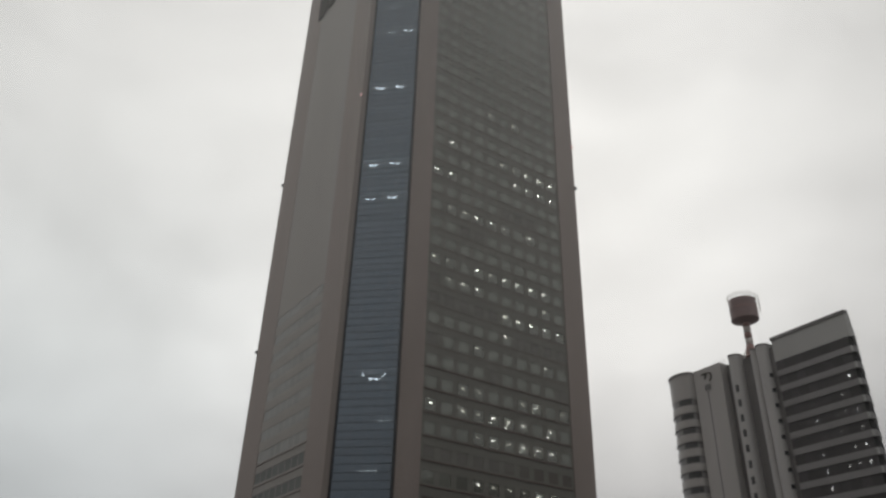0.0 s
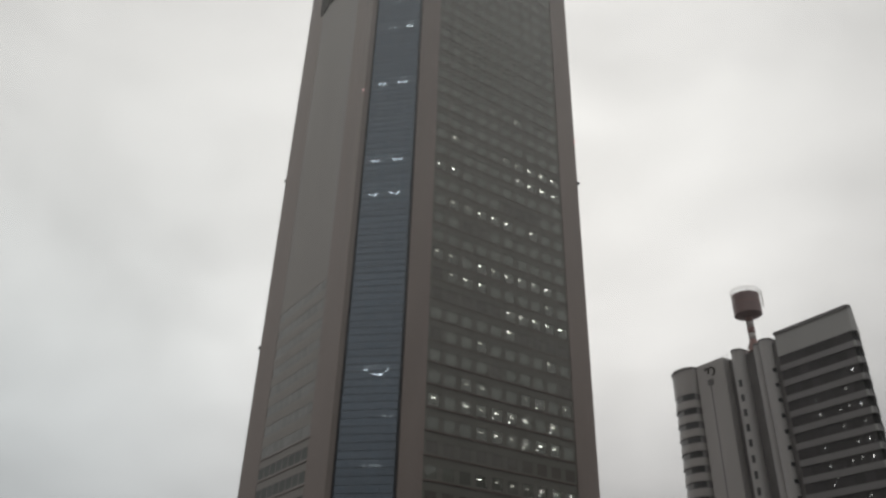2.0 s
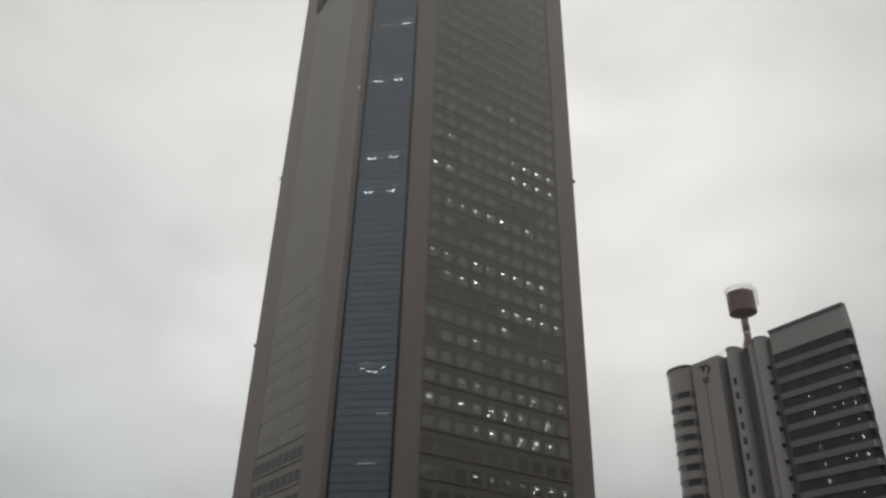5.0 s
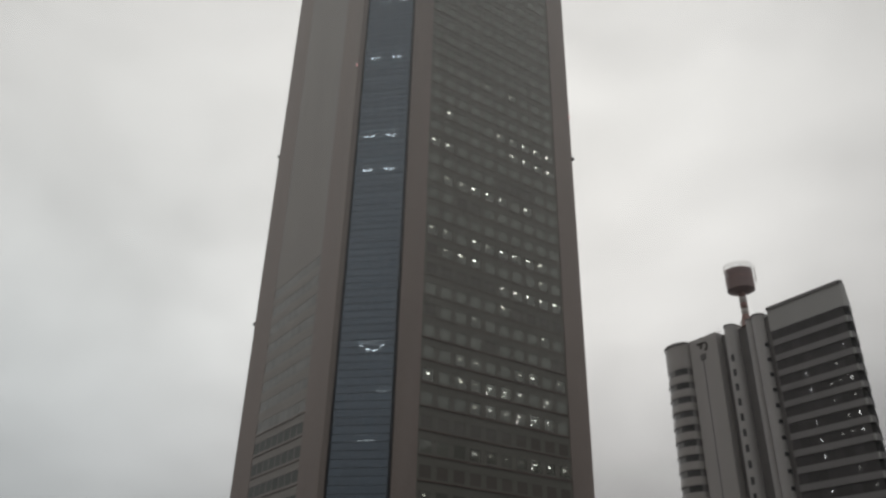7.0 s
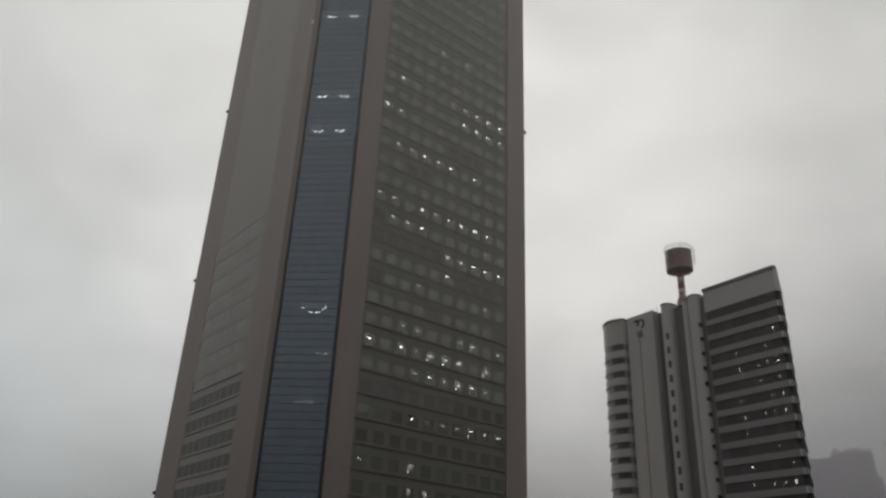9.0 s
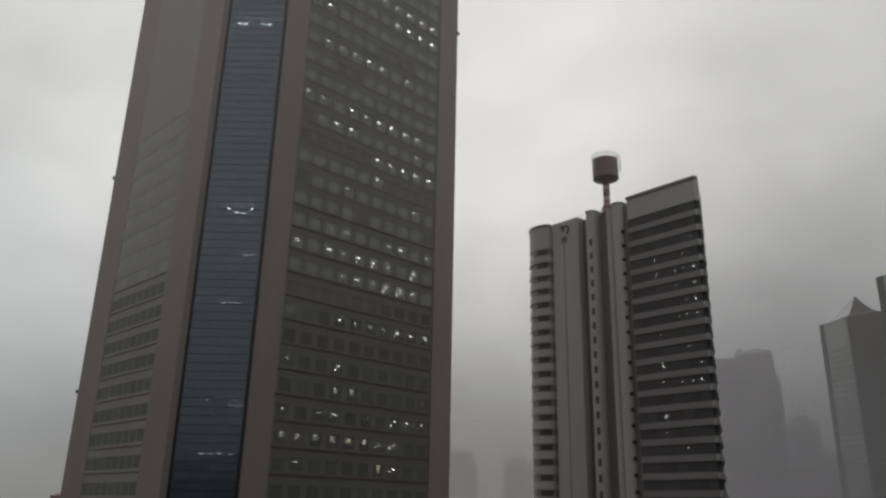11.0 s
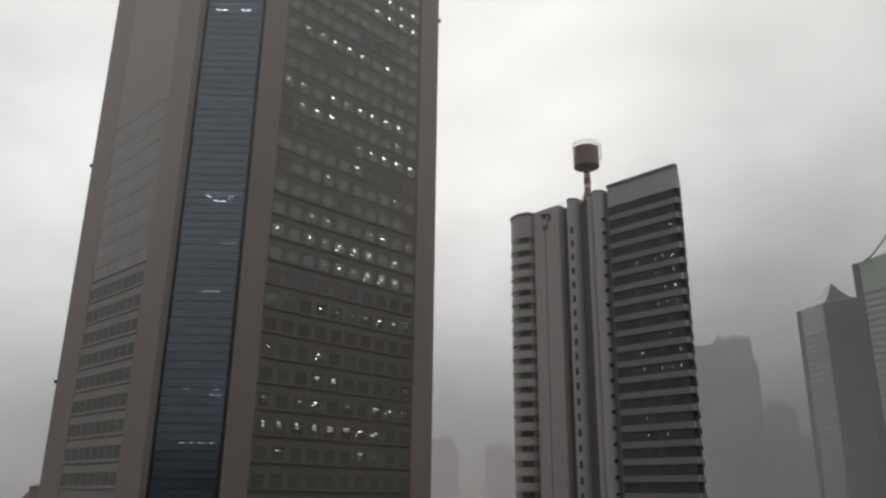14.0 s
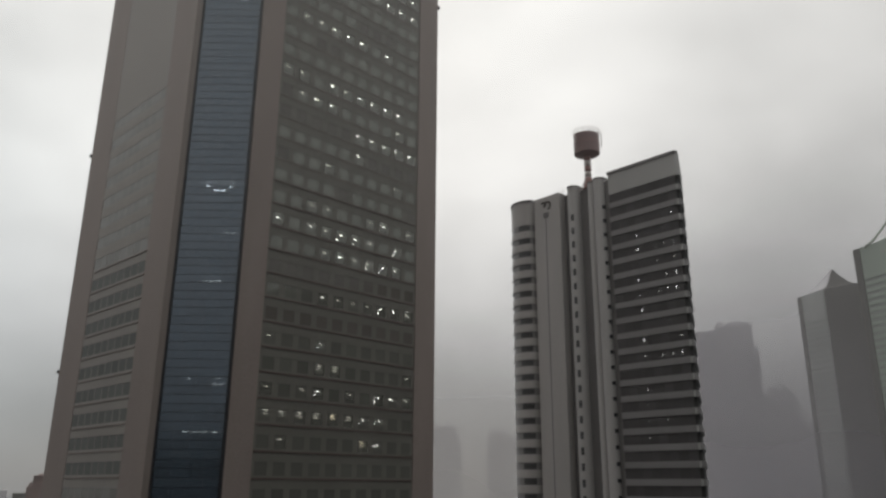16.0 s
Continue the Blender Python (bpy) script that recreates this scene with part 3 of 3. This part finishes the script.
band = Mesh().prism([(SL, -0.1), (-0.15, -0.1), (0.4, 1.0), (-7.3, 15.8), (-7.7, 15.6), (-0.3, 1.1), (-0.7, 0.6), (SL, 0.6)], 0, 0.38 * RH).mesh("band", BAND)
panes = 8
pw = (-0.5 - SL) / panes
bp_me = Mesh().pane(0.03, 0, pw - 0.03, 0.62 * RH, 0.12).mesh("pane", SLAB_GLASS)
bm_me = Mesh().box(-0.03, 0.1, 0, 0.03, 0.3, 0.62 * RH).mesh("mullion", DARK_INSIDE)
# lamps in each band, counted from the top one; four bays of the plan hold them: . off, d dim, b bright
LAMP_AT = (3.0, 5.15, 6.15, 7.22)
lit_slab = {2: "...b", 3: "b.d.", 4: "bddb", 5: ".d.d", 6: "b.db", 7: "bddb", 8: "b...", 9: "..d.", 10: "b..d", 11: "dddb", 13: "b...", 14: "d...", 15: "dd..", 16: "d..."}
bulb = {"b": Mesh().box(-0.1, -0.05, -0.13, 0.14, 0.05, 0).box(-0.02, -0.04, -0.52, 0.12, 0.04, -0.4).mesh("ceiling_light", TUBE), "d": Mesh().box(-0.14, -0.06, -0.24, 0.14, 0.06, 0).mesh("ceiling_light", DIM_TUBE)}
stop = Mesh().box(-0.3, -0.12, 0, -0.02, 0.2, 0.36 * RH).mesh("band_stop", PARAPET)
for k in range(0, 33):
    z = E0 + 71.2 - (k + 1) * RH
    if z < 1:
        break
    put("band_stop", stop, put("band", band, block, pose(0, 0, z)), pose(0, -0.03, 0.02))
    for i in range(panes):
        shell(put("pane", bp_me, block, pose(SL + i * pw, 0, z + 0.38 * RH)))
        if i:
            put("mullion", bm_me, block, pose(SL + i * pw, 0, z + 0.38 * RH))
    for i, s in enumerate(lit_slab.get(k, "")):
        if s != ".":
            ob = new("ceiling_light", bulb[s])
            ob.matrix_basis = block.matrix_basis @ pose(SL + (LAMP_AT[i] + random.uniform(-0.06, 0.06)) * pw, 0.27, z + random.uniform(0.72, 0.82) * RH)
            tagged(ob, "small lit lamp behind a dark office window band", "ceiling light", "lamps in the banded tower")

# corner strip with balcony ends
put("corner_strip", Mesh().box(-20.9, 0.9, 0, SL - 0.02, 8, E0 + 75.6).mesh("corner_strip", RECESS), block, label="recessed corner strip, shade in its dark colour")
nub = Mesh().prism(arc(-21.1, 0.3, 0.5, 0, 360, 9)[:-1], 0, 0.9).mesh("balcony_end", BLACK)
for k in range(0, 33):
    z = E0 + 68.1 - k * RH
    if z > 1:
        put("balcony_end", nub, block, pose(0, 0, z))

# fluted bays: half-round shafts
def bay(x, r, y, top, mat, label):
    me = Mesh().prism(arc(x, y, r, 180, 360, 18) + [(x + r, y + 5), (x - r, y + 5)], 0, top).mesh("round_bay", mat, True)
    put("round_bay", me, block, label=label)
    cap = Mesh().prism(arc(x, y, r + 0.12, 180, 360, 18) + [(x + r, y + 5), (x - r, y + 5)], top, top + 0.35).mesh("bay_cap", RECESS)
    put("bay_cap", cap, block)


bay(-24.95, 0.95, 0.8, E0 + 76.1, METAL, "slim silver half-round shaft")
bay(-22.45, 1.6, 0.9, E0 + 76.4, METAL, "silver half-round shaft")
bay(-31.0, 1.6, 1.1, E0 + 76.6, METAL, "silver half-round shaft with a window column")
# the gap's shade is put into a darker colour than the shafts
put("recess", Mesh().box(-34.6, 2.0, 0, -20.9, 9.0, E0 + 75.8).mesh("recess", RECESS), block, label="recess between the round shafts, shade in its dark colour")
# window column between the shafts
wp = Mesh().prism(arc(-31.0, 1.1, 1.62, 272, 302, 6) + arc(-31.0, 1.1, 1.3, 302, 272, 6), 0, 0.48 * RH).mesh("column_window", GLOSS_DARK)
for k in range(0, 33):
    z = E0 + 68.9 - (k + 1) * RH
    if z > 1:
        put("column_window", wp, block, pose(0, 0, z + 0.5 * RH))

# flat panel wall with a groove and an emblem
for x0, x1 in ((-43.4, -39.62), (-39.38, -34.7)):
    put("panel_wall", Mesh().box(x0, -0.3, 0, x1, 6, E0 + 76.2).mesh("panel_wall", TILE), block, label="tall pale tiled wall panel")
put("panel_head", Mesh().box(-39.62, -0.3, E0 + 70.0, -39.38, 6, E0 + 76.2).mesh("panel_head", TILE), block)
# the groove is a dark strip flush with the panels, its shade in the colour
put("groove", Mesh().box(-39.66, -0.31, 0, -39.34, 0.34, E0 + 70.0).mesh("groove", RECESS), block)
em = Mesh()
for i, (x, z, r) in enumerate(((-40.2, 74.0, 0.7), (-38.9, 73.5, 1.15))):
    for j in range(9):
        a, b2 = radians(150 - j * 25), radians(150 - (j + 1) * 25)
        em.tube((x + r * math.cos(a), -0.38, E0 + z + r * math.sin(a)), (x + r * math.cos(b2), -0.38, E0 + z + r * math.sin(b2)), 0.22, n=6)
put("nameplate", Mesh().box(-40.2, -0.48, E0 + 70.1, -38.5, -0.28, E0 + 71.6).mesh("nameplate", RECESS), block)
put("emblem", em.mesh("emblem", EMBLEM), block, label="grey ribbon-shaped emblem")

# rounded balcony bay at the far end
R0 = 5.9
corner = [(-43.45, 6), (-46, 8)]
# plain grey takes the place of reflections in the bay's glass
put("bay_wall", Mesh().prism(arc(-47.75, 3.9, R0 - 0.16, 150, 303, 24) + corner, 0, E0 + 75.5).mesh("bay_wall", BAY_GREY, True), block, label="window strips of the round bay, reflection in their grey")
put("bay_head", Mesh().prism(arc(-47.75, 3.9, R0, 150, 305, 24) + corner, E0 + 69.3, E0 + 75.9).mesh("bay_head", TILE, True), block, label="blank silver head of the round bay")
put("bay_coping", Mesh().prism(arc(-47.75, 3.9, R0 + 0.2, 150, 305, 24) + corner, E0 + 75.9, E0 + 76.5).mesh("bay_coping", RECESS), block)
ledge_b = Mesh().prism(arc(-47.75, 3.9, R0, 150, 304, 24) + corner, 0, 0.52 * RH).mesh("balcony_front", TILE, True)
lip_b = Mesh().prism(arc(-47.75, 3.9, R0 + 0.14, 150, 304, 24) + corner, 0, 0.16).mesh("balcony_lip", BAND, True)
bay_win = Mesh().prism(arc(-47.75, 3.9, R0 - 0.1, 268, 303, 8) + arc(-47.75, 3.9, R0 - 0.8, 303, 268, 8), 0, 0.45 * RH).mesh("bay_window", GLOSS_DARK)
for k in range(0, 33):
    z = E0 + 69.3 - (k + 1) * RH
    if z > 1:
        fr = put("balcony_front", ledge_b, block, pose(0, 0, z), "curved silver balcony front")
        put("bay_window", bay_win, block, pose(0, 0, z + 0.55 * RH))
        put("balcony_lip", lip_b, fr, pose(0, 0, -0.16))
# a thin row of roof stakes
for i in range(7):
    put("roof_stake", Mesh().tube((0, 0, 0), (0.2 * (i % 3 - 1), 0, 1.4 + 0.5 * (i % 2)), 0.04, n=5).mesh("roof_stake", STEEL), block, pose(-38.5 + 0.7 * i, 1.5, E0 + 76.0))

# ---- mast with drum on the roof ----
mb = block.matrix_basis @ Vector((-27.0, 2.6, E0 + 75.8))
mast = thing("drum_mast", mb.x, mb.y, mb.z, "dark red drum platform on a red and white mast", "rooftop mast")
for i in range(6):
    put("mast_section", Mesh().tube((0, 0, i * 1.6), (0, 0, (i + 1) * 1.6), 0.9, n=12).mesh("mast_section", FADED_RED if i % 2 else WHITE, True), mast)
for sx in (-1, 1):
    put("brace", Mesh().tube((sx * 2.0, 0.3, 0.0), (sx * 0.5, 0, 3.2), 0.13, n=6).mesh("brace", WHITE), mast)
put("brace", Mesh().tube((0, -1.9, 0.0), (0, -0.4, 3.2), 0.13, n=6).mesh("brace", WHITE), mast)
put("mast_foot", Mesh().prism(arc(0, 0, 1.5, 0, 360, 16)[:-1], 0, 2.6, arc(0, 0, 1.0, 0, 360, 16)[:-1]).mesh("mast_foot", FADED_RED, True), mast)
dz = 9.9
put("drum", Mesh().prism(arc(0, 0, 3.4, 0, 360, 28)[:-1], dz, dz + 2.9).mesh("drum", RED, True), mast, label="red steel drum, haze in its greyed colour")
put("drum_floor", Mesh().prism(arc(0, 0, 1.2, 0, 360, 28)[:-1], dz - 0.7, dz, arc(0, 0, 3.4, 0, 360, 28)[:-1]).mesh("drum_floor", RED), mast)
put("drum_band", Mesh().prism(arc(0, 0, 3.46, 0, 360, 28)[:-1], dz + 2.9, dz + 3.15).mesh("drum_band", FADED_RED), mast, label="pale red band round the drum")
put("upper_drum", Mesh().prism(arc(0, 0, 3.38, 0, 360, 28)[:-1], dz + 3.15, dz + 5.5).mesh("upper_drum", RED, True), mast)
for h in (6.1, 6.7):
    hoop = Mesh()
    pts = arc(0, 0, 3.5, 0, 360, 28)
    for a, b in zip(pts, pts[1:]):
        hoop.tube((*a, dz + h), (*b, dz + h), 0.06, n=5)
    put("guard_rail", hoop.mesh("guard_rail", WHITE), mast)
stem = Mesh().tube((0, 0, 5.5), (0, 0, 6.7), 0.05, n=5).mesh("guard_post", WHITE)
for x, y in arc(0, 0, 3.5, 0, 360, 14)[:-1]:
    put("guard_post", stem, mast, pose(x, y, dz))
# aerials on brackets at the drum's side
for a, low, high in ((-28, 1.6, 6.6), (-12, 2.6, 5.8), (200, 2.4, 5.2)):
    x, y = 4.0 * math.cos(radians(a)), 4.0 * math.sin(radians(a))
    rod = Mesh().tube((x, y, dz + low), (x, y, dz + high), 0.09, n=6)
    for h in (low + 0.6, high - 1.2):
        rod.tube((x * 0.84, y * 0.84, dz + h), (x, y, dz + h), 0.06, n=5)
    put("aerial", rod.mesh("aerial", WHITE), mast)
put("aerial", Mesh().tube((1.0, 0, dz + 5.5), (1.0, 0, dz + 8.0), 0.05, n=6).mesh("aerial", STEEL), mast)


# ---- pointed green-grey towers in the mist ----
def bearing(az, d):
    return Vector((d * math.sin(radians(az)), d * math.cos(radians(az)), 0))


def pointed_tower(az_l, az_m, az_r, d_l, d_m, d_r, top, shade, front, label, step=3.6):
    """Two visible faces that meet in an edge; a concave gable rises to a pointed glass roof."""
    a, m, b = bearing(az_l, d_l), bearing(az_m, d_m), bearing(az_r, d_r)
    ob = thing("pointed_tower", m.x, m.y, 0, label, "skyscraper")
    A, B = a - m, b - m
    C = A + B
    rg = [(A.x, A.y), (0, 0), (B.x, B.y), (C.x, C.y)]
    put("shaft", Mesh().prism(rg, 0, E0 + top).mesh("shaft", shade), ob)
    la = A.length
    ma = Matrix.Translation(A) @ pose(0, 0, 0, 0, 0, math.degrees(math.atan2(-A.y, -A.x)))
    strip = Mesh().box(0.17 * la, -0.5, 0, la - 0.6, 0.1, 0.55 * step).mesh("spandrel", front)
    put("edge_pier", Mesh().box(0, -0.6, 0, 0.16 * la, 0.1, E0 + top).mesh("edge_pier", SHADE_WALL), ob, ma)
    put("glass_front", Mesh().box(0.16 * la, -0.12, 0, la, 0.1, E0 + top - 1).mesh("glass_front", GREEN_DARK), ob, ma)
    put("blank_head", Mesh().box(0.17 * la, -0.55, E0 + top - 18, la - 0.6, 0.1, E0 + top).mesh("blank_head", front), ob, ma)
    k = 1
    while E0 + top - 18 - k * step > 4:
        put("spandrel", strip, ob, ma @ pose(0, 0, E0 + top - 18 - k * step))
        k += 1
    lb = B.length
    mb2 = pose(0, 0, 0, 0, 0, math.degrees(math.atan2(B.y, B.x)))
    rib = Mesh().box(-0.18, -0.1, 0, 0.18, 0.1, E0 + top - 1).mesh("rib", SHADE_WALL)
    for i in range(1, 9):
        put("rib", rib, ob, mb2 @ pose(lb * i / 9, 0, 0))
    return ob, A, B, C


def swept_crown(ob, A, B, C, top, rise, mat_l, mat_r, lift_b=6.3):
    """A hollow-sided pyramid: sides sweep up from the corners to one peak over the near corner's middle."""
    k = 7
    peak = A * 0.12 + B * 0.40
    v, f = [], []
    rings = []
    ends = (A, Vector(), B, C)
    rings.append([p + Vector((0, 0, E0 + top)) for p in ends])
    for i in range(k + 1):
        u = i / k
        s = (1 - u) ** 0.88 if u < 1 else 0.0
        z = E0 + top + rise * u ** 1.7
        s = max(s, 0.02)
        rings.append([(peak + (p - peak) * s + Vector((0, 0, z + (lift_b * (1 - u) if j > 1 else 0.0)))) for j, p in enumerate(ends)])
    left, right = Mesh(), Mesh()
    for i in range(k + 1):
        for j, dst in ((0, left), (1, right), (2, right), (3, left)):
            n0 = len(dst.v)
            dst.v += [tuple(rings[i][j]), tuple(rings[i][(j + 1) % 4]), tuple(rings[i + 1][(j + 1) % 4]), tuple(rings[i + 1][j])]
            dst.f.append((n0, n0 + 1, n0 + 2, n0 + 3))
    put("roof", left.mesh("roof", mat_l), ob, label="swept glass roof side in the paler, lit colour")
    put("roof", right.mesh("roof", mat_r), ob, label="swept roof side, shade in its darker colour")


# left sides pale, right sides dark: the fall of light is in the colours
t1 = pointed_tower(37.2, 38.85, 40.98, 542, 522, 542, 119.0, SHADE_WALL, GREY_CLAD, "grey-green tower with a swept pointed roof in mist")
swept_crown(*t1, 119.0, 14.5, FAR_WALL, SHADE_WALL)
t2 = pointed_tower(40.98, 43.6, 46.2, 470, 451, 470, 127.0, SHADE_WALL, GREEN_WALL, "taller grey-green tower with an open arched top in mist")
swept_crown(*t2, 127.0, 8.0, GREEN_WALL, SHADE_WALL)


def arch_point(az, el, d=462.0):
    return bearing(az, d) + Vector((0, 0, E0 + el * d)) - t2[0].matrix_basis.translation


ARCH = [arch_point(az, el) for az, el in ((41.6, 0.272), (42.2, 0.279), (42.8, 0.291), (43.4, 0.304), (44.1, 0.312), (45.0, 0.314), (45.8, 0.306))]
arch = Mesh()
for a, b in zip(ARCH, ARCH[1:]):
    arch.tube(a, b, 0.6, n=8)
put("crown_arch", arch.mesh("crown_arch", GREEN_WALL), t2[0], label="open arched frame over the roof")
strip_at = arch_point(42.42, 0.2635, 455.0)
# a small light drawn as a white box that gives no light
put("lit_strip", Mesh().box(-2.0, -0.2, -0.2, 2.0, 0.2, 0.2).mesh("lit_strip", WHITE), t2[0], Matrix.Translation(strip_at) @ pose(0, -4, 0, 0, 8, -30), "lit bar under the roof, its light put into white paint")


# ---- pale towers far off in the mist; haze is put into their colours ----
def far_block(az0, az1, d, top, storeys=3.5, steps=(), label="concrete tower block, haze in its pale colour"):
    p, q = bearing(az0, d), bearing(az1, d)
    w = (q - p).length
    ob = thing("tower_block", p.x, p.y, 0, label, "high-rise building", turn=-(az0 + az1) / 2, group="far tower blocks")
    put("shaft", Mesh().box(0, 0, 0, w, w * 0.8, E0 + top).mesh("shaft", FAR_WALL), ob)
    for a, b, h in steps:
        lower = [(a * w, 2), (b * w, 2), (b * w, w * 0.7), (a * w, w * 0.7)]
        inset = [(a * w + 2, 4), (b * w - 2, 4), (b * w - 2, w * 0.7 - 2), (a * w + 2, w * 0.7 - 2)]
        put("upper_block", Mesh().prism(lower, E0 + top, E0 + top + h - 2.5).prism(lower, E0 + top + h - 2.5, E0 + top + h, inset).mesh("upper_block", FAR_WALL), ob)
    for u, v, h in ((0.1, 0.2, 1.6), (0.46, 0.66, 1.4)):
        high = E0 + top + sum(st[2] for st in steps if st[0] < u and v < st[1])
        put("plant_room", Mesh().box(u * w, 5, high - 0.5, v * w, 5 + 0.3 * w, high + h).mesh("plant_room", FAR_WALL), ob)
    cols = max(3, int(w / 9))
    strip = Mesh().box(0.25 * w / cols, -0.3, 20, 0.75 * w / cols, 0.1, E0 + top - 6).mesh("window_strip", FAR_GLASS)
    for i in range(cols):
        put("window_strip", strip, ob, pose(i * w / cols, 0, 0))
    return ob


far_block(31.5, 34.35, 640, 0.1635 * 640, steps=((0.03, 0.9, 0.0325 * 640),))
far_block(29.4, 31.7, 660, 0.186 * 660)
far_block(34.4, 36.4, 760, 0.108 * 760, steps=((0.1, 0.68, 7.0),))
far_block(36.3, 38.2, 700, 0.074 * 700)
far_block(11.2, 13.45, 760, 0.062 * 760, steps=((0.0, 0.85, 11.0),))
far_block(15.3, 17.6, 800, 0.061 * 800, steps=((0.02, 0.7, 7.0),))
far_block(-18.5, -16.0, 500, -0.006 * 500, label="low block, haze in its pale colour")

# stepped house seen past the tower's foot
rp = bearing(-14.75, 210)
house = thing("house", rp.x, rp.y, 0, "tall stepped house in weathered pink-brown render", "house", turn=14.75)
for name, x0, x1, top, mat in (("side_wing", -3.4, -0.85, -2.1, PLASTER), ("wall", -0.8, 9.0, -0.7, PINK_BRICK), ("upper_storey", 0.35, 8.0, 1.8, PINK_BRICK)):
    put(name, Mesh().box(x0, 0.3 * (name == "upper_storey"), 0 if name != "upper_storey" else E0 - 0.7, x1, 12, E0 + top).mesh(name, mat), house)
    put("cornice", Mesh().box(x0 - 0.15, -0.2, E0 + top, x1 + 0.15, 12.2, E0 + top + 0.25).mesh("cornice", mat), house)
put("roof_hood", Mesh().prism([(-0.6, 0.2), (0.3, 0.2), (0.3, 3), (-0.6, 3)], E0 - 0.45, E0 + 0.6, [(-0.2, 0.5), (0.3, 0.5), (0.3, 2.5), (-0.2, 2.5)]).mesh("roof_hood", PINK_BRICK), house)
put("roof_hood", Mesh().prism([(1.0, 0.5), (4.6, 0.5), (4.6, 4), (1.0, 4)], E0 + 2.05, E0 + 2.5, [(1.6, 1), (4.0, 1), (4.0, 3), (1.6, 3)]).mesh("roof_hood", PINK_BRICK), house)

# ---- banks of mist round the city, one behind another ----
GREY_MIST, WARM_MIST, PALE_MIST = (0.44, 0.43, 0.455), (0.58, 0.565, 0.56), (0.92, 0.93, 0.92)
for radius, density, a0, a1, top, colour in ((290, 0.18, 5, 66, 210.0, GREY_MIST), (495, 0.5, 5, 66, 220.0, GREY_MIST), (600, 0.83, 5, 66, 310.0, GREY_MIST),
                                             (495, 0.4, 66, 86, 200.0, WARM_MIST), (600, 0.7, 66, 86, 215.0, WARM_MIST),
                                             (190, 0.12, 98, 150, 90.0, PALE_MIST)):
    bank = Mesh()
    pts = arc(0, 0, radius, a0, a1, 40)
    n = len(pts)
    bank.v = [(x, y, z) for z in (0.0, top + 10) for x, y in pts]
    bank.f = [(i, i + 1, n + i + 1, n + i) for i in range(n - 1)]
    ob = new("mist_bank", bank.mesh("mist_bank", mist_material("mist", density, top, colour), True))
    tagged(ob, "grey drifting mist over the city", "mist", kind="structure")

# thin low cloud drifting past the upper storeys of the office tower
veil = Mesh()
pts = arc(0, 0, 108.0, 35, 135, 40)
n = len(pts)
veil.v = [(x, y, z) for z in (45.0, 330.0) for x, y in pts]
veil.f = [(i, i + 1, n + i + 1, n + i) for i in range(n - 1)]
tagged(new("low_cloud", veil.mesh("low_cloud", mist_material("low_cloud", 0.0, 215.0, PALE_MIST, 48.0, 0.26, 24.0), True)), "thin low cloud drifting past the high storeys", "cloud", kind="structure")
